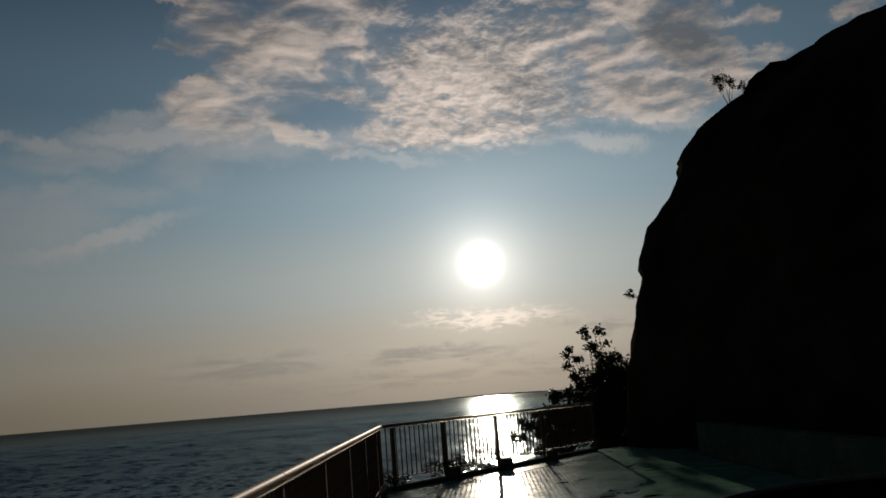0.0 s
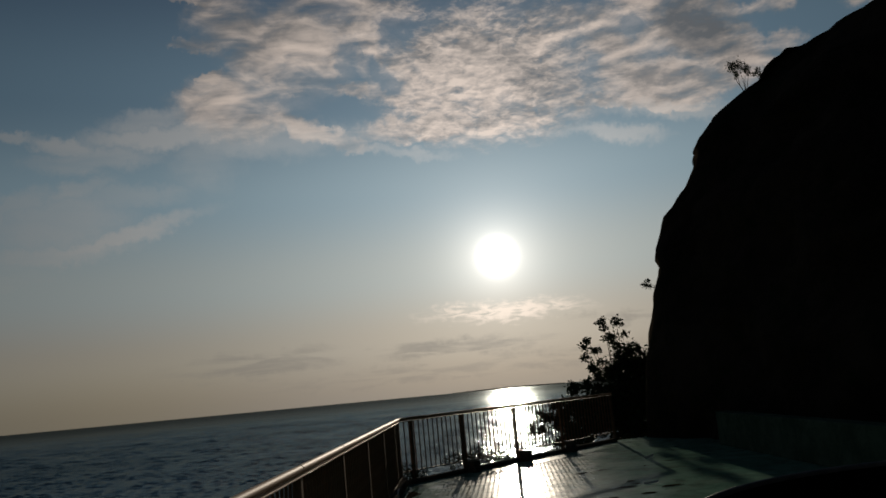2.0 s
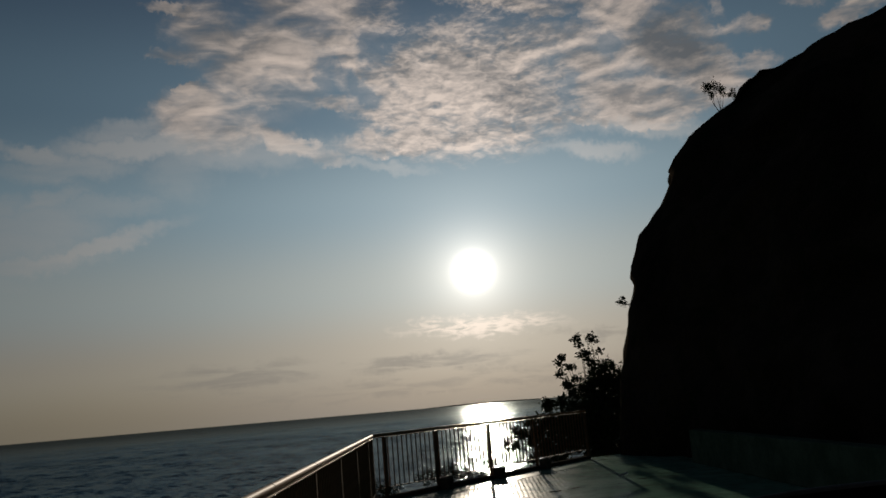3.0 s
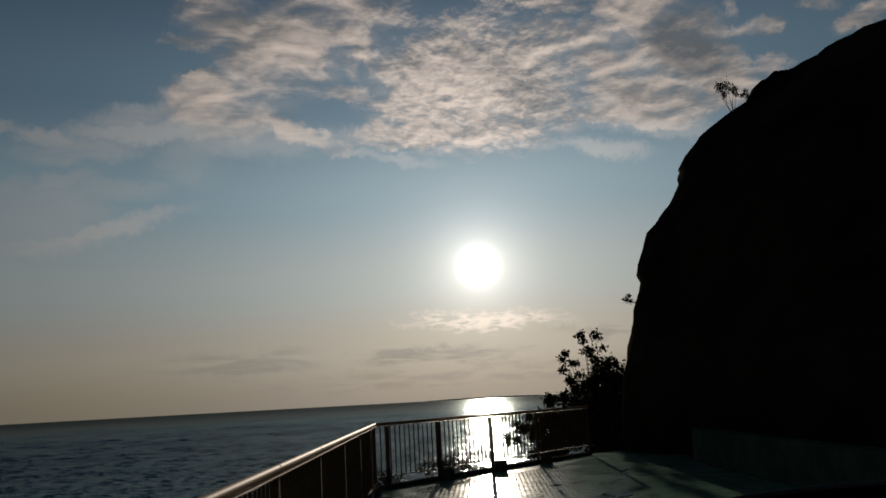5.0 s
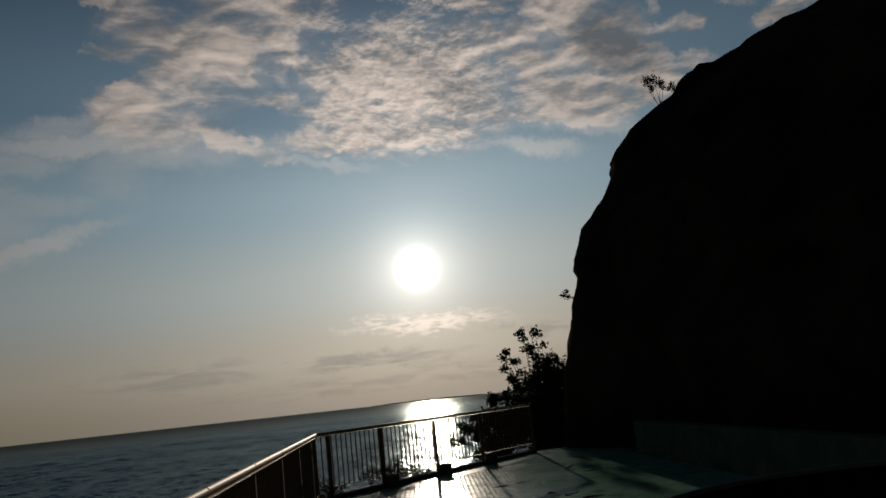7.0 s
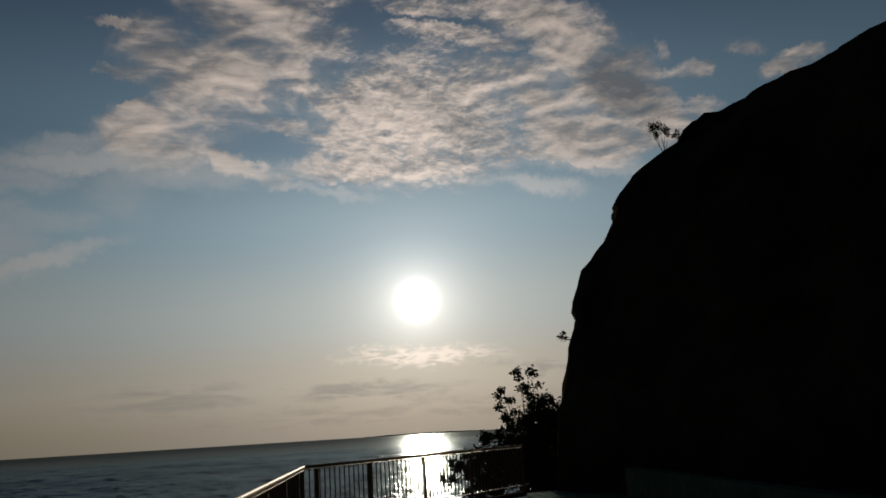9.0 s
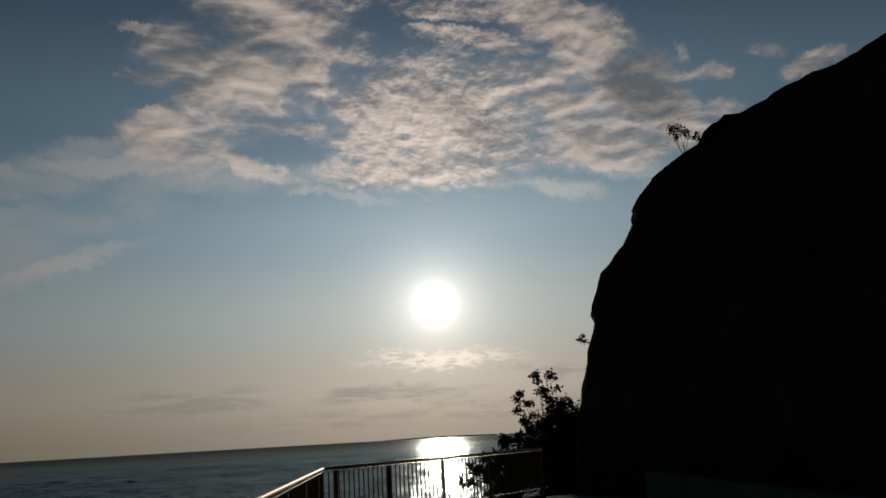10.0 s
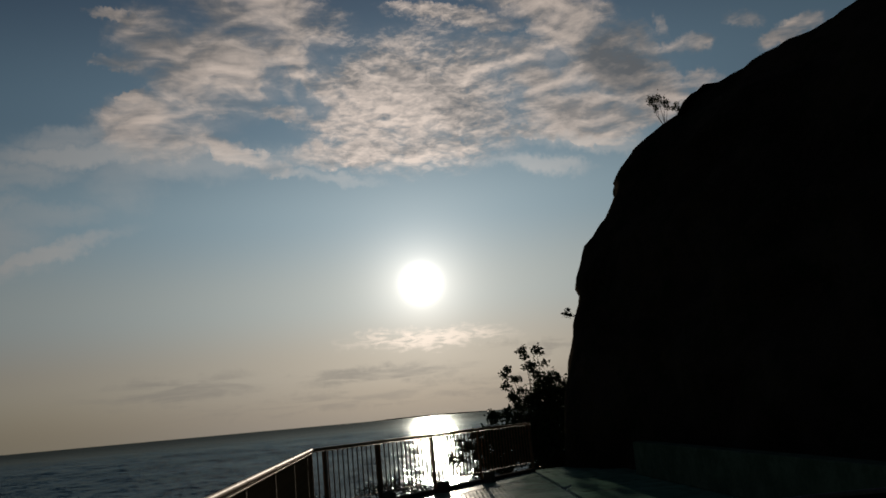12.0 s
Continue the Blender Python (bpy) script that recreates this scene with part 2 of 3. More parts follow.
# the sun's glare in the hazy air
core = N.math("MULTIPLY", N.math("POWER", 2.718, N.math("MULTIPLY", N.math("POWER", angle, 2.0), -1.75)), 5.0)
halo = N.math("MULTIPLY", N.math("POWER", 2.718, N.math("MULTIPLY", angle, -0.62)), 1.15)
halo2 = N.math("MULTIPLY", N.math("POWER", 2.718, N.math("MULTIPLY", angle, -0.17)), 0.14)
add = N.math("ADD", N.math("ADD", core, halo), halo2)
glare = N.n("ShaderNodeVectorMath", op="SCALE")
glare.inputs[0].default_value = (1.0, 0.945, 0.865)
N.link(add, glare.inputs["Scale"])
sky = N.mix(1.0, sky, glare.outputs[0], "ADD")
bg = N.n("ShaderNodeBackground")
N.link(sky, bg.inputs[0])
bg.inputs[1].default_value = 1.0
out = N.n("ShaderNodeOutputWorld")
N.link(bg.outputs[0], out.inputs[0])


# ---------- materials ----------
def material(name):
    m = bpy.data.materials.new(name)
    m.use_nodes = True
    k = Nodes(m.node_tree)
    bsdf = k.n("ShaderNodeBsdfPrincipled")
    k.link(bsdf.outputs[0], k.n("ShaderNodeOutputMaterial").inputs[0])
    return m, k, bsdf, k.n("ShaderNodeTexCoord").outputs["Object"]


def bump(k, bsdf, height, strength, distance):
    b = k.n("ShaderNodeBump")
    b.inputs["Strength"].default_value, b.inputs["Distance"].default_value = strength, distance
    k.link(height, b.inputs["Height"])
    k.link(b.outputs[0], bsdf.inputs["Normal"])


def simple(name, dark, light, rough, scale=6.0, metal=0.0, relief=0.002, spec=0.5):
    m, k, s, pos = material(name)
    a = k.noise(pos, scale, 6.0, 0.6)
    b = k.noise(pos, scale * 7, 4.0, 0.6)
    t = k.remap(k.math("ADD", k.math("MULTIPLY", a, 0.65), k.math("MULTIPLY", b, 0.35)), 0.35, 0.65)
    k.link(k.mix(t, (*dark, 1), (*light, 1)), s.inputs["Base Color"])
    k.link(k.remap(b, 0.3, 0.7, rough * 0.8, min(1, rough * 1.25)), s.inputs["Roughness"])
    s.inputs["Metallic"].default_value = metal
    s.inputs["Specular IOR Level"].default_value = spec
    bump(k, s, k.math("ADD", a, k.math("MULTIPLY", b, 0.4)), 0.6, relief)
    return m


def wet_concrete():
    m, k, s, pos = material("wet_green_concrete")
    big = k.noise(pos, 0.45, 5.0, 0.6, 2.0, 0.6)
    mid = k.noise(pos, 2.2, 6.0, 0.6, 2.0, 0.4)
    small = k.noise(pos, 16.0, 5.0, 0.6)
    grit = k.noise(pos, 120.0, 3.0, 0.6)
    col = k.mix(k.remap(big, 0.35, 0.65), (0.092, 0.200, 0.150, 1), (0.150, 0.278, 0.216, 1))
    col = k.mix(k.remap(mid, 0.45, 0.70, 0.0, 0.6), col, (0.085, 0.120, 0.092, 1))
    col = k.mix(k.remap(grit, 0.50, 0.75, 0.0, 0.35), col, (0.18, 0.23, 0.19, 1))
    k.link(col, s.inputs["Base Color"])
    wet = k.remap(k.math("ADD", k.math("MULTIPLY", big, 0.6), k.math("MULTIPLY", mid, 0.4)), 0.40, 0.60)
    k.link(k.remap(wet, 0.0, 1.0, 0.46, 0.36), s.inputs["Roughness"])
    s.inputs["IOR"].default_value = 1.40
    s.inputs["Specular IOR Level"].default_value = 0.0
    puddle = k.remap(k.noise(k.place(pos, (1, 2, 0), (0, 0, radians(20)), (1.0, 0.7, 1)), 3.4, 5.0, 0.62, 2.0, 0.8), 0.47, 0.58)
    k.link(k.math("ADD", k.remap(wet, 0.0, 1.0, 0.15, 0.26), k.math("MULTIPLY", puddle, 0.34)), s.inputs["Coat Weight"])
    k.link(k.remap(puddle, 0.0, 1.0, 0.26, 0.15), s.inputs["Coat Roughness"])
    s.inputs["Coat IOR"].default_value = 1.33
    h = k.math("ADD", k.math("MULTIPLY", mid, 0.6), k.math("ADD", k.math("MULTIPLY", small, 0.42), k.math("MULTIPLY", grit, 0.05)))
    bump(k, s, h, 0.07, 0.02)
    return m


def sea_water():
    m = bpy.data.materials.new("sea_water")
    m.use_nodes = True
    k = Nodes(m.node_tree)
    pos = k.n("ShaderNodeTexCoord").outputs["Object"]
    deep, gloss, both = k.n("ShaderNodeBsdfDiffuse"), k.n("ShaderNodeBsdfGlossy"), k.n("ShaderNodeMixShader")
    deep.inputs["Color"].default_value = (0.005, 0.011, 0.0125, 1)
    gloss.inputs["Color"].default_value = (0.84, 0.97, 1.0, 1)
    flow = k.place(pos, (0, 0, 0), (0, 0, radians(10)), (0.55, 1.0, 1))
    chop = k.noise(flow, 1.1, 3.0, 0.6, 2.1, 0.3)
    lop = k.noise(flow, 3.2, 3.0, 0.6)
    b = k.n("ShaderNodeBump")
    b.inputs["Strength"].default_value, b.inputs["Distance"].default_value = 1.0, 0.16
    k.link(k.math("ADD", k.math("MULTIPLY", chop, 0.8), k.math("MULTIPLY", lop, 0.25)), b.inputs["Height"])
    for s in (deep, gloss):
        k.link(b.outputs[0], s.inputs["Normal"])
    patch = k.noise(pos, 0.008, 4.0, 0.6)
    k.link(k.remap(patch, 0.35, 0.65, 0.12, 0.16), gloss.inputs["Roughness"])
    fres = k.n("ShaderNodeFresnel")
    fres.inputs["IOR"].default_value = 1.33
    k.link(b.outputs[0], fres.inputs["Normal"])
    far = k.remap(k.vec("LENGTH", pos), 300.0, 2500.0, 1.0, 0.46)
    k.link(k.math("MULTIPLY", k.math("MULTIPLY", fres.outputs[0], far), k.remap(patch, 0.35, 0.65, 0.25, 0.20)), both.inputs[0])
    k.link(deep.outputs[0], both.inputs[1])
    k.link(gloss.outputs[0], both.inputs[2])
    k.link(both.outputs[0], k.n("ShaderNodeOutputMaterial").inputs[0])
    return m


def rock():
    m, k, s, pos = material("dark_cliff_rock")
    big = k.noise(pos, 0.35, 6.0, 0.6, 2.0, 0.5)
    mid = k.noise(pos, 1.8, 7.0, 0.65)
    small = k.noise(pos, 9.0, 6.0, 0.65)
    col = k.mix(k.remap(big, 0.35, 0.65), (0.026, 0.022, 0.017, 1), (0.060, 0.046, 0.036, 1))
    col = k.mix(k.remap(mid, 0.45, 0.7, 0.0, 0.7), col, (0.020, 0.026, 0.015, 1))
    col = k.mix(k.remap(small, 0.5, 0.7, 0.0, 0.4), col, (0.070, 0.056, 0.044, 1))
    k.link(col, s.inputs["Base Color"])
    s.inputs["Roughness"].default_value = 0.95
    s.inputs["Specular IOR Level"].default_value = 0.0
    bump(k, s, k.math("ADD", mid, k.math("MULTIPLY", small, 0.4)), 0.9, 0.12)
    return m


def leaf_material(name, dark, light):
    m, k, s, pos = material(name)
    rnd = k.n("ShaderNodeNewGeometry").outputs["Random Per Island"]
    k.link(k.mix(rnd, (*dark, 1), (*light, 1)), s.inputs["Base Color"])
    s.inputs["Roughness"].default_value = 0.6
    s.inputs["Specular IOR Level"].default_value = 0.3
    return m


def handrail_paint():
    m, k, s, pos = material("worn_brown_handrail")
    long = k.noise(k.place(pos, (0, 0, 0), (0, 0, 0), (0.6, 12.0, 12.0)), 2.0, 5.0, 0.6)
    k.link(k.mix(k.remap(long, 0.35, 0.65), (0.22, 0.120, 0.058, 1), (0.32, 0.180, 0.092, 1)), s.inputs["Base Color"])
    s.inputs["Roughness"].default_value = 0.58
    s.inputs["Specular IOR Level"].default_value = 0.03
    return m


CONCRETE_WET = wet_concrete()
SEA = sea_water()
ROCK = rock()
LEAF = leaf_material("shrub_leaf", (0.020, 0.032, 0.012), (0.060, 0.080, 0.030))
BARK = simple("shrub_bark", (0.05, 0.035, 0.025), (0.11, 0.08, 0.055), 0.85, 20.0)
FLANGE = simple("polished_tan_edge", (0.26, 0.15, 0.08), (0.34, 0.21, 0.12), 0.38, 9.0, 0.5, 0.0002)
RAIL = simple("brown_painted_steel", (0.145, 0.088, 0.054), (0.235, 0.150, 0.095), 0.6, 9.0, 0.0, 0.0006, 0.02)
HANDRAIL = handrail_paint()
BLOCK = simple("damp_concrete", (0.055, 0.052, 0.044), (0.12, 0.112, 0.098), 0.8, 5.0, 0.0, 0.004, 0.0)
WALL = simple("mossy_green_plaster", (0.05, 0.085, 0.06), (0.10, 0.14, 0.105), 0.7, 2.5, 0.0, 0.004, 0.0)
TUB = simple("dark_tub_shell", (0.012, 0.014, 0.014), (0.03, 0.032, 0.032), 0.8, 6.0, 0.0, 0.001, 0.1)
RIM = simple("pale_tub_rim", (0.13, 0.12, 0.105), (0.22, 0.20, 0.175), 0.42, 8.0, 0.0, 0.001)
DEBRIS = simple("wet_dead_leaf", (0.012, 0.009, 0.006), (0.035, 0.024, 0.014), 0.9, 30.0, 0.0, 0.001, 0.0)
STEEL = simple("pale_sliver_steel", (0.45, 0.44, 0.42), (0.6, 0.59, 0.56), 0.4, 12.0, 0.7, 0.0003)
DIRT = simple("damp_dirt", (0.022, 0.021, 0.015), (0.060, 0.056, 0.042), 0.9, 14.0, 0.0, 0.004, 0.0)
PAPER = simple("pale_paper", (0.55, 0.55, 0.52), (0.7, 0.7, 0.66), 0.7, 20.0)
SEAL = simple("dark_joint_sealant", (0.015, 0.016, 0.015), (0.03, 0.03, 0.028), 0.9, 12.0, 0.0, 0.001, 0.0)
COVER = simple("matte_black_cover", (0.004, 0.004, 0.005), (0.009, 0.009, 0.010), 0.9, 3.0, 0.0, 0.002, 0.05)
FAR_LAND = simple("far_hazy_land", (0.10, 0.095, 0.085), (0.13, 0.12, 0.105), 1.0, 0.01, 0.0, 0.5, 0.0)


# ---------- mesh helpers ----------
def mesh_object(name, bm, mat, parent=None, label="", smooth=False):
    me = bpy.data.meshes.new(name)
    bm.normal_update()
    bm.to_mesh(me)
    bm.free()
    me.materials.append(mat)
    if smooth:
        me.shade_smooth()
    ob = new(name, me)
    if parent:
        ob.parent = parent
    if label:
        ob["label"] = label
    return ob


def part(name, bm, mat, parent, label="", smooth=False):
    return mesh_object(name, bm, mat, parent, label, smooth)


def box(bm, lo, hi, bevel=0.0):
    made = bmesh.ops.create_cube(bm, size=1.0)["verts"]
    c = [(a + b) / 2 for a, b in zip(lo, hi)]
    for v in made:
        v.co = Vector((c[i] + v.co[i] * (hi[i] - lo[i]) for i in range(3)))
    if bevel:
        edges = {e for v in made for e in v.link_edges}
        bmesh.ops.bevel(bm, geom=list(edges), offset=bevel, segments=2, affect="EDGES", profile=0.5)
    return bm


def tube(bm, pts, radii, sides=10, caps=True):
    """A tube of changing radius along pts."""
    rings = []
    for i, p in enumerate(pts):
        a, b = pts[max(0, i - 1)], pts[min(len(pts) - 1, i + 1)]
        d = (Vector(b) - Vector(a)).normalized()
        u = d.cross(Vector((0, 0, 1)))
        u = u.normalized() if u.length > 1e-4 else Vector((1, 0, 0))
        w = u.cross(d)
        rings.append([bm.verts.new(Vector(p) + (u * math.cos(t) + w * math.sin(t)) * radii[i])
                      for t in (2 * math.pi * s / sides for s in range(sides))])
    for r, q in zip(rings, rings[1:]):
        for s in range(sides):
            bm.faces.new((r[s], r[(s + 1) % sides], q[(s + 1) % sides], q[s]))
    if caps:
        bm.faces.new(rings[0])
        bm.faces.new(list(reversed(rings[-1])))
    bmesh.ops.recalc_face_normals(bm, faces=bm.faces[:])
    return bm


def lathe(bm, profile, sides=96):
    rings = [[bm.verts.new((r * math.cos(a), r * math.sin(a), z)) for a in (2 * math.pi * s / sides for s in range(sides))] for r, z in profile]
    for p, q in zip(rings, rings[1:]):
        for s in range(sides):
            bm.faces.new((p[s], p[(s + 1) % sides], q[(s + 1) % sides], q[s]))
    return rings


# ---------- the setting ----------
CORNER = Vector((-1.19, 15.36, 0))
FAR_DIR = Vector((0.635, 0.7725, 0)).normalized()
FAR_END = CORNER + FAR_DIR * 7.4
SEA_Z = -13.0

# sea: one sheet out to the horizon, with real waves, finest in the open quarter
angles = np.radians(np.concatenate([np.arange(-180, -38, 4.0), np.arange(-38, 38, 0.16), np.arange(38, 180, 4.0)]))
reach = np.concatenate([[0.0, 20.0], 50.0 * 1.0042 ** np.arange(0, 812), 1503.0 * 1.022 ** np.arange(0, 56)])
rr, aa = np.meshgrid(reach, angles, indexing="ij")
wx, wy = rr * np.sin(aa), rr * np.cos(aa)
cell = np.gradient(reach)[:, None] + 0.0 * rr
wz = np.zeros_like(rr)
draw = np.random.RandomState(4)
for i in range(120):
    length = 0.9 * (150.0 / 0.9) ** ((i + draw.rand()) / 120)
    heading = math.radians(192 + draw.normal(0, 24))
    k = 2 * math.pi / length
    fade = np.clip((length / cell - 1.6) / 2.0, 0, 1) * np.clip((7.5 - length / cell) / 3.0, 0, 1) * np.minimum(1.0, (110.0 / np.maximum(rr, 1.0)) ** 0.32) * np.clip((1300.0 - rr) / 700.0, 0, 1)
    wz += fade * 0.018 * length * np.sin(k * (wx * math.sin(heading) + wy * math.cos(heading)) + draw.rand() * 6.283)
coords = np.stack([wx, wy, wz + SEA_Z], -1).reshape(-1, 3)
na, nr = len(angles), len(reach)
I, J = np.meshgrid(np.arange(1, nr - 1), np.arange(na), indexing="ij")
K = (J + 1) % na
quads = np.stack([I * na + J, (I + 1) * na + J, (I + 1) * na + K, I * na + K], -1).reshape(-1, 4)
me = bpy.data.meshes.new("water")
me.from_pydata(coords.tolist(), [], quads.tolist())
me.materials.append(SEA)
me.shade_smooth()
tagged(new("water", me), "dark slate-blue choppy sea under a low sun", "sea", kind="structure")

# terrace slab
bm = bmesh.new()
outline = [(-1.36, -9), (-1.36, 15.42), (FAR_END.x - 0.14, FAR_END.y + 0.12), (9.5, 24), (11, -9)]
top = [bm.verts.new((x, y, 0)) for x, y in outline]
low = [bm.verts.new((x, y, -0.35)) for x, y in outline]
bm.faces.new(list(reversed(top)))
bm.faces.new(low)
for i in range(len(outline)):
    j = (i + 1) % len(outline)
    bm.faces.new((top[i], top[j], low[j], low[i]))
bmesh.ops.recalc_face_normals(bm, faces=bm.faces[:])
tagged(mesh_object("floor", bm, CONCRETE_WET), "wet green-grey painted concrete terrace with sun glare", "floor", kind="structure")

# retaining wall under the terrace
bm = bmesh.new()
inset = [(-1.1, -9), (-1.1, 15.3), (FAR_END.x, FAR_END.y - 0.2), (9, 23.5), (10.5, -9)]
top = [bm.verts.new((x, y, -0.354)) for x, y in inset]
low = [bm.verts.new((x, y, SEA_Z - 1)) for x, y in inset]
for i in range(len(inset)):
    j = (i + 1) % len(inset)
    bm.faces.new((top[i], top[j], low[j], low[i]))
bm.faces.new(low)
bmesh.ops.recalc_face_normals(bm, faces=bm.faces[:])
tagged(mesh_object("retaining_wall", bm, BLOCK), "concrete retaining wall carrying the terrace above the sea", "wall", kind="structure")

# cliff: a rocky flank, swept along its foot
SECTION = [(-2.0, -0.05), (0.0, 0.0), (0.8, 0.08), (1.6, 0.20), (2.2, 0.36), (2.7, 0.46), (3.4, 0.62), (4.0, 0.82), (4.15, 0.84),
           (4.35, 0.78), (4.55, 0.82), (5.0, 1.0), (5.4, 1.12), (5.6, 1.36), (5.8, 1.52), (6.1, 1.80), (6.65, 2.06), (6.85, 2.13),
           (7.0, 2.09), (7.25, 2.26), (7.85, 2.72), (8.3, 3.38), (8.68, 4.0), (9.08, 4.34), (9.36, 4.70), (9.36, 5.40),
           (9.66, 5.85), (9.93, 7.1), (10.55, 8.8), (11.0, 10.2), (14.5, 17.0), (18.0, 26.0)]
FOOT = [(27, 64), (18, 48), (11, 36), (7.05, 28), (4.42, 22), (5.35, 18.4), (6.6, 14.5), (8.0, 8.5), (9.0, 1.0), (9.3, -6.0), (7.5, -11.5), (2.0, -14.0), (-6.0, -14.5)]


def spline(pts, n):
    """Even samples of a smooth curve through pts."""
    res = []
    P = [np.array(p, float) for p in pts]
    P = [2 * P[0] - P[1], *P, 2 * P[-1] - P[-2]]
    for i in range(1, len(P) - 2):
        for s in range(n):
            t = s / n
            a, b, c, d = P[i - 1:i + 3]
            res.append(0.5 * (2 * b + (c - a) * t + (2 * a - 5 * b + 4 * c - d) * t * t + (3 * b - a - 3 * c + d) * t ** 3))
    res.append(P[-2])
    return res


foot = spline(FOOT, 16)
sect = []
for (z0, s0), (z1, s1) in zip(SECTION, SECTION[1:]):
    n = max(1, int(math.hypot(z1 - z0, s1 - s0) / 0.16)) if z0 < 12 else 6
    sect += [(z0 + (z1 - z0) * i / n, s0 + (s1 - s0) * i / n) for i in range(n)]
sect.append(SECTION[-1])
bm = bmesh.new()
rows = []
for i, p in enumerate(foot):
    d = foot[min(i + 1, len(foot) - 1)] - foot[max(i - 1, 0)]
    d = d / np.linalg.norm(d)
    inward = Vector((-d[1], d[0], 0))
    row = []
    for z, s in sect:
        co = Vector((p[0], p[1], z)) + inward * s
        k = noise.fractal(co * 0.55, 1.0, 2.1, 5, noise_basis="PERLIN_ORIGINAL")
        fine_k = noise.fractal(co * 2.3, 0.9, 2.1, 4, noise_basis="PERLIN_ORIGINAL")
        away = min(1.0, abs(p[1] - 22) / 5)
        co += inward * (-(0.05 + 0.55 * away) * k - 0.05 * fine_k)
        row.append(bm.verts.new(co))
    rows.append(row)
for r, q in zip(rows, rows[1:]):
    for j in range(len(sect) - 1):
        bm.faces.new((r[j], q[j], q[j + 1], r[j + 1]))
bmesh.ops.recalc_face_normals(bm, faces=bm.faces[:])
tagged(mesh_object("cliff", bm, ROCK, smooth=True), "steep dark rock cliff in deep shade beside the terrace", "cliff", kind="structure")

# rocky spur of the cliff beyond the terrace, on which the shrubs stand
bm = bmesh.new()
bmesh.ops.create_uvsphere(bm, u_segments=64, v_segments=40, radius=1.0)
for v in bm.verts:
    co = Vector((6.2 + v.co.x * 4.0, 32.2 + v.co.y * 3.6, -7.5 + v.co.z * 7.0))
    v.co = co + v.co.normalized() * (0.30 * noise.fractal(co * 0.6, 1.0, 2.1, 5) + 0.06 * noise.fractal(co * 2.4, 0.9, 2.1, 3))
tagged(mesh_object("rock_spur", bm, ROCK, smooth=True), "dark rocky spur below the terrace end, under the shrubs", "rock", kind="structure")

# low plastered wall at the foot of the cliff
bm = bmesh.new()
box(bm, (4.95, -8.0, 0.0), (5.22, 17.6, 0.64), 0.02)
tagged(mesh_object("low_wall", bm, WALL), "low dim green plastered wall along the cliff foot", "wall", kind="structure")

# dirt gathered along the kerb
bm = bmesh.new()
prev = None
for i in range(150):
    y = 4.0 + i * 0.068
    w = 0.05 + 0.24 * max(0.0, noise.fractal(Vector((y * 0.9, 1.7, 0)), 1.0, 2.0, 4) + 0.18) + 0.04 * noise.noise(Vector((y * 9, 0, 3)))
    w = max(0.03, w)
    cur = [bm.verts.new((-1.02, y, 0.012)), bm.verts.new((-1.0 + w * 0.5, y, 0.010)), bm.verts.new((-1.0 + w, y, 0.0015))]
    if prev:
        for q in range(2):
            bm.faces.new((prev[q], cur[q], cur[q + 1], prev[q + 1]))
    prev = cur
bmesh.ops.recalc_face_normals(bm, faces=bm.faces[:])
tagged(mesh_object("dirt", bm, DIRT, smooth=True), "dark damp dirt gathered along the kerb", "dirt", kind="stuff")

# far low headland on the horizon
bm = bmesh.new()
prev = None
for i in range(41):
    x = -60 + i * 16
    h = 7.0 * math.sin(math.pi * i / 40) ** 0.6 + 1.2 * noise.noise(Vector((i * 0.4, 0, 0)))
    cur = [bm.verts.new((x, 4600, SEA_Z - 1)), bm.verts.new((x, 4600, SEA_Z + max(0.5, h))), bm.verts.new((x, 4690, SEA_Z - 1))]
    if prev:
        bm.faces.new((prev[0], cur[0], cur[1], prev[1]))
        bm.faces.new((prev[1], cur[1], cur[2], prev[2]))
    prev = cur
tagged(mesh_object("backdrop", bm, FAR_LAND), "low hazy headland far out on the sea horizon", "headland", kind="structure")


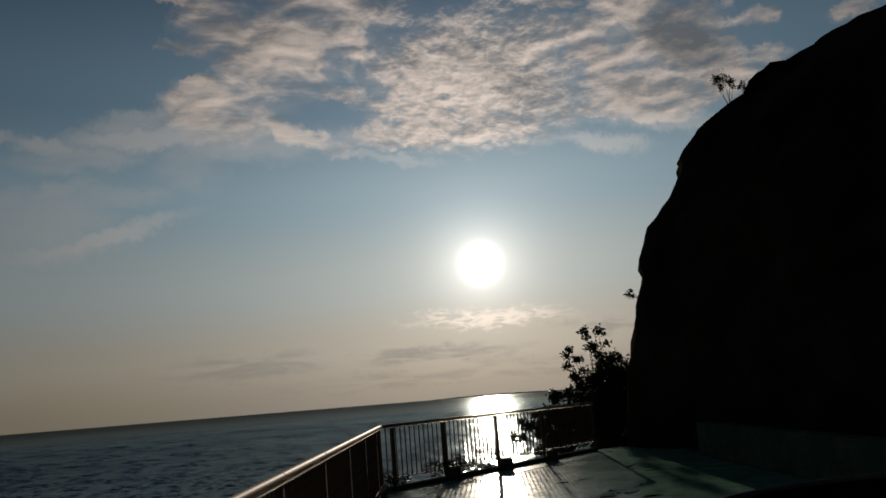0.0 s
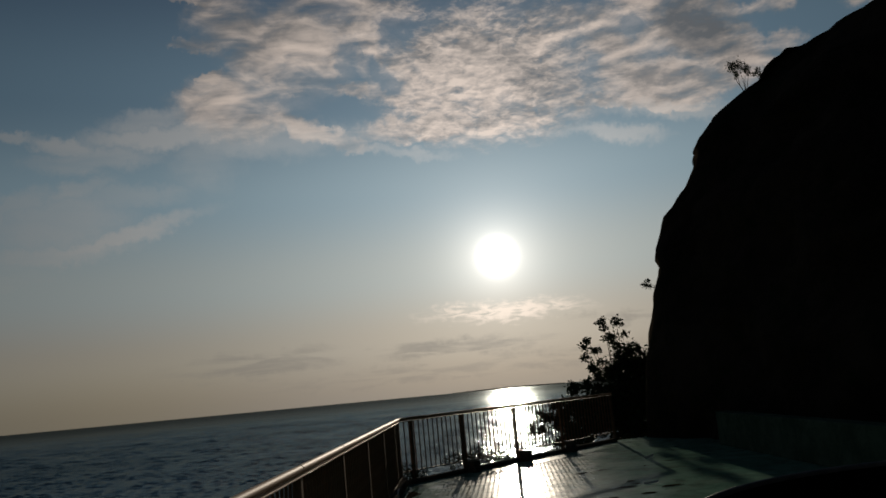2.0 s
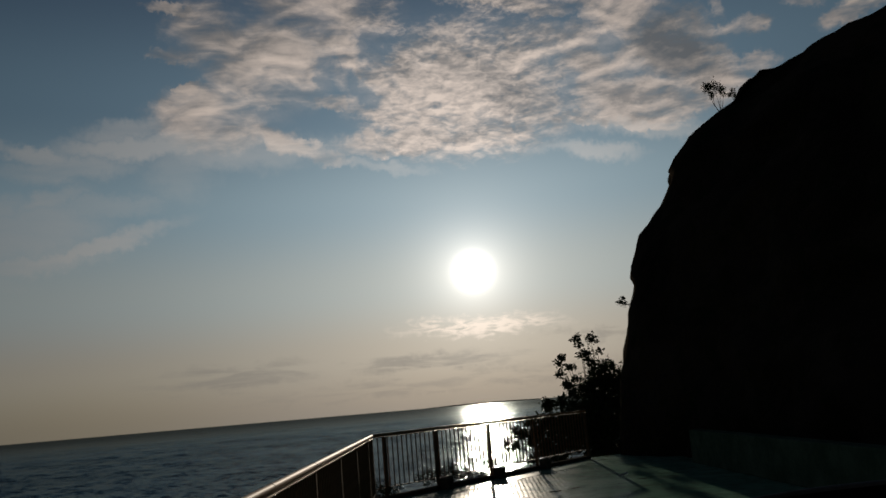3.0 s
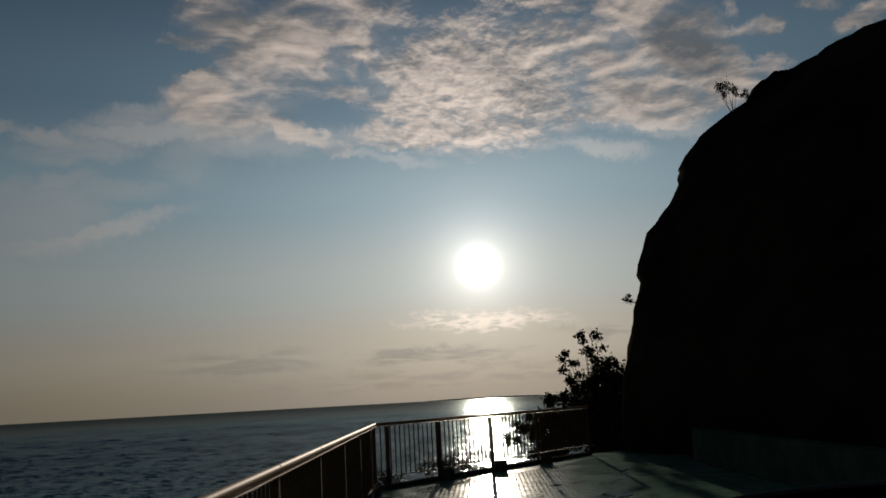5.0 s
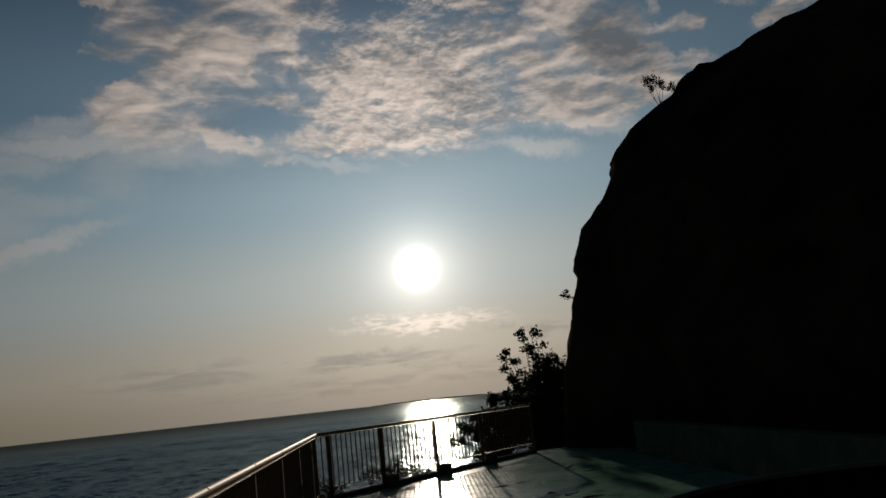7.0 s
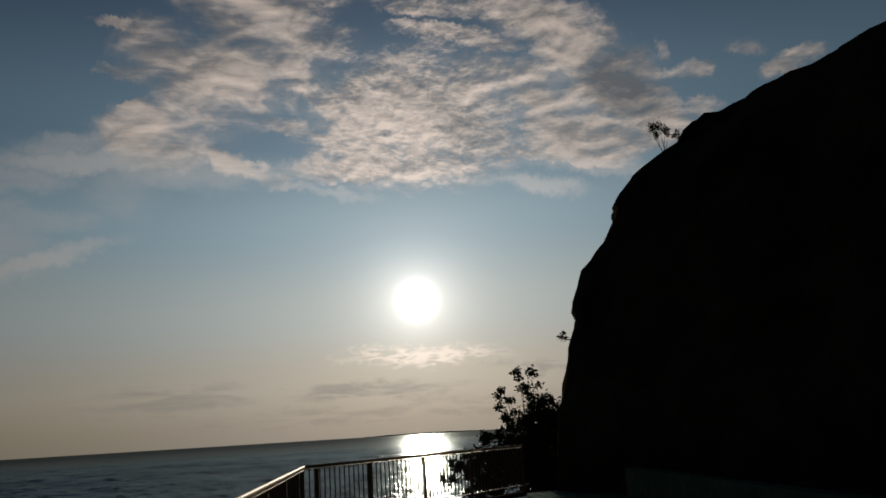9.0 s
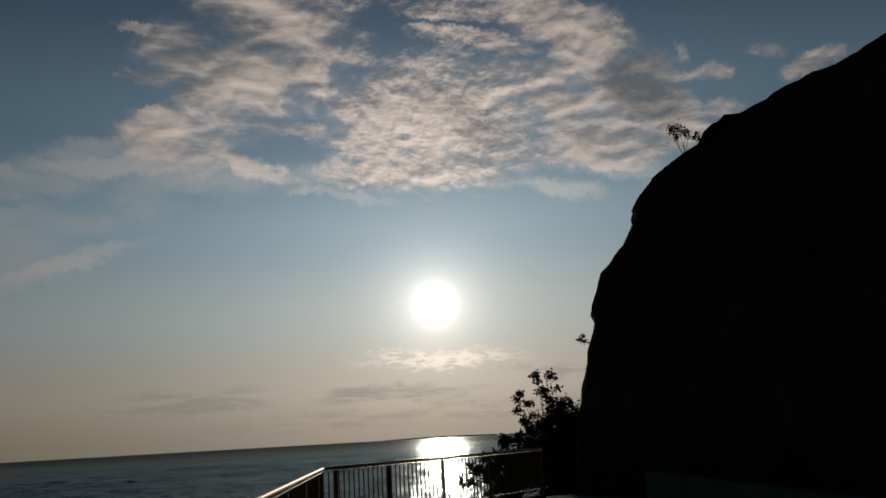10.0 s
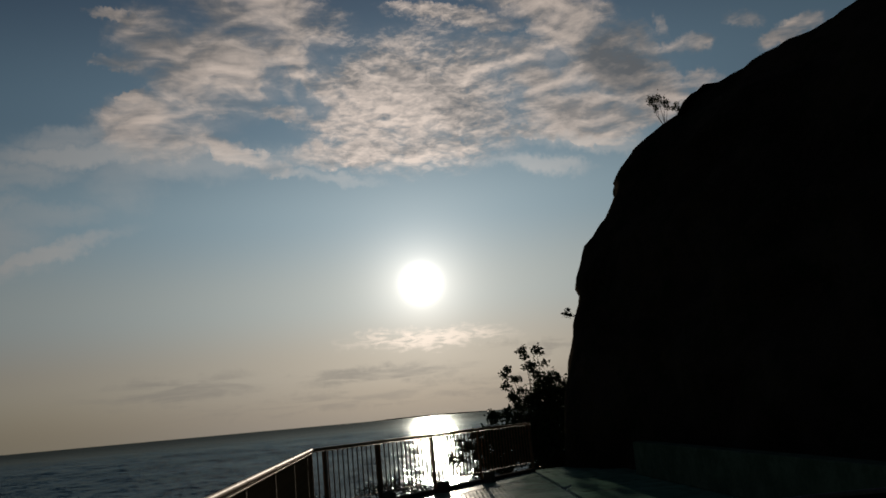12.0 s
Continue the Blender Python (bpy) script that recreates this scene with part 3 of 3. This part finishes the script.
# ---------- railings ----------
def railing(name, start, direction, length, posts, label, low=0.22, bar_step=0.128):
    """A steel railing: round handrail on square posts, square bars between two flat rails. Posts stand on concrete feet."""
    root = new(name)
    root.matrix_world = Matrix.Translation(start) @ Vector(direction).to_track_quat("X", "Z").to_matrix().to_4x4()
    bm = bmesh.new()
    pieces = [q + 0.09 for q in posts if 0.5 < q < length - 0.5]
    tube(bm, [(0, 0, 1.112), (0.01, 0, 1.112), (length - 0.01, 0, 1.112), (length, 0, 1.112)], [0.027, 0.028, 0.028, 0.027], 20)
    part("handrail", bm, HANDRAIL, root, "round worn brown steel handrail", smooth=True)
    for a in pieces:
        bm = bmesh.new()
        tube(bm, [(a - 0.012, 0, 1.112), (a + 0.012, 0, 1.112)], [0.0305, 0.0305], 20)
        part("joint_sleeve", bm, HANDRAIL, root)
    bm = bmesh.new()
    box(bm, (0, -0.036, 1.070), (length, 0.036, 1.080), 0.002)
    part("upper_rail", bm, FLANGE, root, "thin polished flat rail under the handrail")
    bm = bmesh.new()
    box(bm, (0, -0.02, low - 0.017), (length, 0.02, low))
    part("lower_rail", bm, RAIL, root)
    post_bm = bmesh.new()
    box(post_bm, (-0.036, -0.024, 0.0), (0.036, 0.024, 1.071), 0.004)
    first = None
    for a in posts:
        if first is None:
            first = part("post", post_bm, RAIL, root)
            first.location.x = a
        else:
            ob = new("post", first.data)
            ob.parent, ob.location.x = root, a
    bar_bm = bmesh.new()
    tube(bar_bm, [(0, 0, low - 0.001), (0, 0, 1.071)], [0.0115, 0.0115], 8, False)
    first = None
    a = bar_step
    while a < length - 0.03:
        if min(abs(a - q) for q in posts) > 0.045:
            if first is None:
                first = part("bar", bar_bm, RAIL, root, smooth=True)
                first.location.x = a
            else:
                ob = new("bar", first.data)
                ob.parent, ob.location.x = root, a
        a += bar_step
    return tagged(root, label, "railing")


POSTS_LEFT = [0.42 + 2.11 * i for i in range(9)]
POSTS_FAR = [0.30, 1.72, 3.42, 5.12, 7.36]
railing("railing", (-1.10, -3.2, 0.0), (CORNER - Vector((-1.10, -3.2, 0))), (CORNER - Vector((-1.10, -3.2, 0))).length, POSTS_LEFT + [18.3],
        "long brown steel bar railing along the sea edge", low=0.16)
railing("railing", CORNER, FAR_DIR, 7.4, POSTS_FAR,
        "brown steel bar railing across the terrace end")


def kerb(start, direction, length, height):
    bm = bmesh.new()
    box(bm, (0, -0.09, 0.0), (length, 0.09, height), 0.012)
    ob = mesh_object("kerb", bm, BLOCK)
    ob.matrix_world = Matrix.Translation(start) @ Vector(direction).to_track_quat("X", "Z").to_matrix().to_4x4()
    tagged(ob, "damp grey concrete kerb under the railing", "kerb", kind="structure")


kerb((-1.10, -3.2, 0.0), CORNER - Vector((-1.10, -3.2, 0)), 18.45, 0.14)
kerb(CORNER + FAR_DIR * 0.1, FAR_DIR, 7.2, 0.07)

# concrete feet beside the posts
def concrete_foot(height):
    bm = bmesh.new()
    box(bm, (-0.085, -0.10, 0.0), (0.085, 0.10, height), 0.018)
    return tagged(mesh_object("concrete_foot", bm, BLOCK), "squat damp concrete block at a railing post", "post foot", group="post feet")


turn = math.atan2(FAR_DIR.y, FAR_DIR.x)
spots = [Matrix.Translation(CORNER + FAR_DIR * a + Vector((FAR_DIR.y, -FAR_DIR.x, 0)) * 0.20) @ Matrix.Rotation(turn, 4, "Z") for a in POSTS_FAR[1:4]]
first = concrete_foot(0.21)
first.matrix_world = spots[0]
for m in spots[1:]:
    copy_thing(first, m)


# short metal stakes by the kerb, added to stand in for slivers of light
def sliver_stake():
    root = new("sliver_stake")
    bm = bmesh.new()
    tube(bm, [(0, 0, 0.0), (0, 0, 0.24), (0.004, 0.004, 0.30)], [0.013, 0.013, 0.012], 12)
    part("shaft", bm, STEEL, root)
    bm = bmesh.new()
    tube(bm, [(0, 0, 0.0), (0, 0, 0.012)], [0.045, 0.04], 14)
    part("base_plate", bm, STEEL, root)
    bm = bmesh.new()
    tube(bm, [(0.004, 0.004, 0.295), (0.02, 0.09, 0.345), (0.03, 0.12, 0.35)], [0.010, 0.009, 0.008], 8)
    part("hook", bm, STEEL, root)
    return tagged(root, "short pale hooked stake, added for a bright sliver of light", "stake", group="kerb stakes")


first = sliver_stake()
first.matrix_world = pose(-0.965, 9.55, 0)
for y, a in ((11.26, 8), (8.45, -10)):
    copy_thing(first, pose(-0.965, y, 0, 0, 0, a))

# joint across the slab
bm = bmesh.new()
prev = None
for i in range(18):
    x = -0.98 + i * 0.1
    y = 11.02 + 0.012 * noise.noise(Vector((x * 3, 0, 4)))
    w = 0.016 + 0.012 * abs(noise.noise(Vector((x * 5, 2, 0))))
    cur = [bm.verts.new((x, y - w, 0.001)), bm.verts.new((x, y - w * 0.6, 0.004)), bm.verts.new((x, y + w * 0.6, 0.004)), bm.verts.new((x, y + w, 0.001))]
    if prev:
        for q in range(3):
            bm.faces.new((prev[q], cur[q], cur[q + 1], prev[q + 1]))
    prev = cur
bmesh.ops.recalc_face_normals(bm, faces=bm.faces[:])
tagged(mesh_object("floor_joint", bm, SEAL), "dark uneven sealant joint across the wet terrace", "joint", kind="structure")


# ---------- round tub ----------
def round_tub(x, y, r, h):
    root = new("round_tub")
    root.location = (x, y, 0)
    bm = bmesh.new()
    lathe(bm, [(r - 0.06, 0.0), (r - 0.03, 0.03), (r - 0.03, h - 0.06), (r - 0.02, h - 0.04)])
    bmesh.ops.recalc_face_normals(bm, faces=bm.faces[:])
    part("shell", bm, TUB, root, smooth=True)
    bm = bmesh.new()
    rings = lathe(bm, [(r - 0.02, h - 0.035), (r, h - 0.032), (r + 0.004, h - 0.02), (r, h - 0.008), (r - 0.008, h - 0.002), (r - 0.016, h), (r - 0.024, h - 0.004), (r - 0.03, h - 0.014), (r - 0.031, h - 0.03)])
    bmesh.ops.recalc_face_normals(bm, faces=bm.faces[:])
    part("rim", bm, RIM, root, "smooth pale rim catching the light", smooth=True)
    bm = bmesh.new()
    lathe(bm, [(r - 0.031, h - 0.03), (r - 0.033, h - 0.30)])
    for f in bm.faces:
        f.normal_flip()
    part("liner", bm, COVER, root, "dull black liner", smooth=True)
    bm = bmesh.new()
    rings = lathe(bm, [(r - 0.033, h - 0.30), (r - 0.06, h - 0.34), (r * 0.5, h - 0.345), (0.02, h - 0.345)])
    bm.faces.new(rings[-1])
    bmesh.ops.recalc_face_normals(bm, faces=bm.faces[:])
    part("basin_floor", bm, COVER, root, "dull black bottom in shade", smooth=True)
    return tagged(root, "round raised tub, black inside, with a pale thin rim", "tub")


round_tub(2.80, 3.66, 1.90, 0.85)


# ---------- plants ----------
def leaf(bm, at, size, rng):
    d = Vector((rng.gauss(0, 1), rng.gauss(0, 1), rng.gauss(0, 0.7))).normalized()
    u = d.cross(Vector((rng.gauss(0, 1), rng.gauss(0, 1), rng.gauss(0, 1)))).normalized()
    w = u.cross(d) * 0.12
    a, b, c, e = at, at + (d * 0.5 + u * 0.28 + w) * size, at + d * size, at + (d * 0.5 - u * 0.28 + w) * size
    vs = [bm.verts.new(q) for q in (a, b, c, e)]
    bm.faces.new((vs[0], vs[1], vs[2]))
    bm.faces.new((vs[0], vs[2], vs[3]))


def shrub(name, base, clumps, leaf_size, count, stem, seed, label, category="shrub", size=1.0):
    """Stems that rise from base to each clump (x, y, z, radius), and leaves round the clumps' twigs."""
    rng = random.Random(seed)
    root = new(name)
    root.location, root.scale = base, (size, size, size)
    wood, crown = bmesh.new(), bmesh.new()
    for x, y, z, r in clumps:
        tip = Vector((x, y, z))
        mid = tip * 0.5 + Vector((rng.uniform(-.12, .12), rng.uniform(-.12, .12), 0)) * tip.length * 0.5
        tube(wood, [Vector((0, 0, -0.05)), mid * 0.55, mid, tip * 0.85, tip], [stem, stem * 0.8, stem * 0.6, stem * 0.4, stem * 0.2], 6)
        for _ in range(max(5, int(count * r * r * 9))):
            d = Vector((rng.gauss(0, 1), rng.gauss(0, 1), rng.gauss(0, 0.9))).normalized() * r * rng.uniform(0.35, 1.0)
            end = tip + d
            tube(wood, [tip + d * 0.05, tip + d * 0.6 + Vector((0, 0, 0.05 * r)), end], [stem * 0.22, stem * 0.14, stem * 0.08], 3, False)
            for _ in range(11):
                leaf(crown, tip + d * rng.uniform(0.45, 1.05) + Vector((rng.gauss(0, 1), rng.gauss(0, 1), rng.gauss(0, 1))) * r * 0.34, leaf_size * rng.uniform(0.6, 1.2), rng)
    part("stem", wood, BARK, root)
    part("crown", crown, LEAF, root)
    return tagged(root, label, category)


shrub("shrub", (6.0, 31.4, -0.92), [(-0.84, 0, 2.35, 0.09), (-0.95, 0, 2.21, 0.09), (-0.95, 0, 1.99, 0.09), (-0.69, 0, 2.1, 0.1), (-0.81, 0, 1.76, 0.13), (-0.67, 0, 1.56, 0.15),
      (-0.49, 0, 2.76, 0.1), (-0.16, 0, 2.69, 0.12), (-0.44, 0, 2.6, 0.08), (-0.04, 0, 2.42, 0.08), (-0.34, 0, 2.37, 0.14), (-0.18, 0, 2.18, 0.12),
      (0.09, 0, 2.1, 0.16), (0.23, 0, 2.06, 0.1), (-0.6, 0, 1.88, 0.09), (-0.1, 0, 1.82, 0.29), (0.07, 0, 1.66, 0.31), (-0.37, 0, 1.6, 0.25),
      (-0.24, 0, 1.31, 0.32), (0.09, 0, 1.25, 0.36), (-0.72, 0, 1.33, 0.14), (-0.15, 0, 0.89, 0.42), (0.13, 0, 0.68, 0.39), (-0.48, 0, 0.73, 0.36),
      (0.42, 0, 1.72, 0.34), (0.45, 0, 1.25, 0.40), (0.45, 0, 0.75, 0.42), (-0.1, 0, 0.45, 0.4)],
      0.085, 100, 0.015, 3, "dense dark evergreen shrub at the cliff foot", size=1.6)
shrub("shrub", (4.4, 31.9, -0.92), [(-0.22, 0, 1.32, 0.16), (0.08, 0, 1.38, 0.13), (-0.35, 0, 0.95, 0.24), (-0.73, 0, 0.98, 0.1), (-1.08, 0, 0.84, 0.07), (-0.91, 0, 0.74, 0.12),
      (-0.59, 0, 0.72, 0.18), (-1.24, 0, 0.54, 0.07), (-1.06, 0, 0.49, 0.08), (-0.73, 0, 0.54, 0.12), (-0.35, 0, 0.5, 0.16), (-0.07, 0, 0.8, 0.29),
      (0.24, 0, 0.96, 0.33), (0.21, 0, 0.58, 0.33), (0.58, 0, 1.01, 0.33), (0.58, 0, 0.57, 0.34), (-0.45, 0, 0.29, 0.16), (-0.72, 0, 0.15, 0.1),
      (-0.12, 0, 0.3, 0.24)],
      0.108, 100, 0.012, 4, "low leafy shrub beyond the railing end", size=1.6)
shrub("cliff_shrub", (8.18, 22.0, 8.45), [(-0.30, 0, 0.82, 0.14), (-0.12, 0, 0.84, 0.14), (0.05, 0, 0.72, 0.13), (-0.2, 0, 0.62, 0.1), (0.12, 0, 0.6, 0.07)],
      0.055, 110, 0.011, 8, "sparse thin shrub standing on the cliff edge")
shrub("cliff_shrub", (8.62, 22.0, 8.75), [(-0.05, 0, 0.38, 0.09), (-0.12, 0, 0.25, 0.08), (0.0, 0, 0.2, 0.08)],
      0.055, 130, 0.011, 9, "tiny thin shrub at the cliff edge")
shrub("cliff_sprig", (5.16, 22.0, 3.62), [(-0.30, 0, 0.12, 0.08), (-0.2, 0, 0.05, 0.07), (-0.2, 0, 0.2, 0.05)], 0.06, 60, 0.01, 11, "small sprig growing out of the cliff face")
for n, (along, tall) in enumerate([(0.12, 0.30), (0.5, 0.18), (1.55, 0.36), (1.95, 0.30), (2.25, 0.34), (2.6, 0.25), (2.95, 0.20)]):
    p = CORNER + FAR_DIR * along + Vector((-FAR_DIR.y, FAR_DIR.x, 0)) * 0.16
    shrub("weed", (p.x, p.y, -0.02), [(-0.12, 0, tall * 0.8, 0.12), (0.05, 0, tall, 0.10), (0.16, 0.02, tall * 0.7, 0.13), (0.0, 0, tall * 0.5, 0.12)], 0.05, 55, 0.006, 20 + n,
          "low wild weed growing behind the kerb", "weed")


# ---------- litter on the wet floor ----------
rng = random.Random(5)
SPOTS = [(1.79, 14.56), (2.16, 14.77), (2.28, 12.9), (2.29, 12.56), (2.1, 12.29), (1.72, 11.33), (1.62, 11.18), (4.22, 15.85), (3.43, 15.33), (2.67, 12.02),
         (2.25, 11.49), (2.18, 10.12), (1.97, 10.32), (1.34, 9.54), (1.1, 8.7), (1.75, 8.4), (0.85, 9.3), (-0.66, 9.35), (-0.62, 10.05), (-0.55, 8.75)]
for n, (x, y) in enumerate(SPOTS):
    bm = bmesh.new()
    L, W = rng.uniform(0.06, 0.17), rng.uniform(0.025, 0.07)
    ring = []
    for i in range(14):
        a = 2 * math.pi * i / 14
        r = 1 + 0.35 * math.sin(3 * a + n) * rng.uniform(0.3, 1)
        ring.append(bm.verts.new((L * math.cos(a) * r, W * math.sin(a) * r, rng.uniform(0.003, 0.010))))
    c = bm.verts.new((0, 0, 0.012))
    for i in range(14):
        bm.faces.new((ring[i], ring[(i + 1) % 14], c))
    ob = mesh_object("fallen_leaf", bm, DEBRIS, smooth=True)
    ob.matrix_world = pose(x, y, 0, 0, 0, rng.uniform(-25, 25))
    tagged(ob, "dark sodden dead leaf flat on the terrace", "leaf", group="fallen leaves")
for x, y, a in ((2.48, 12.44, -35), (3.27, 16.27, 30)):
    bm = bmesh.new()
    prev = None
    for i in range(7):
        u = i / 6 - 0.5
        cur = [bm.verts.new((u * 0.22, s * 0.02 * (1.1 - abs(u)), 0.008 + 0.03 * (u + 0.5) ** 2 + 0.012 * s)) for s in (-1, 0, 1)]
        if prev:
            for q in range(2):
                bm.faces.new((prev[q], cur[q], cur[q + 1], prev[q + 1]))
        prev = cur
    ob = mesh_object("paper_scrap", bm, PAPER, smooth=True)
    ob.matrix_world = pose(x, y, 0, 0, 0, a)
    tagged(ob, "small curled pale paper scrap on the wet terrace", "litter", group="paper scraps")
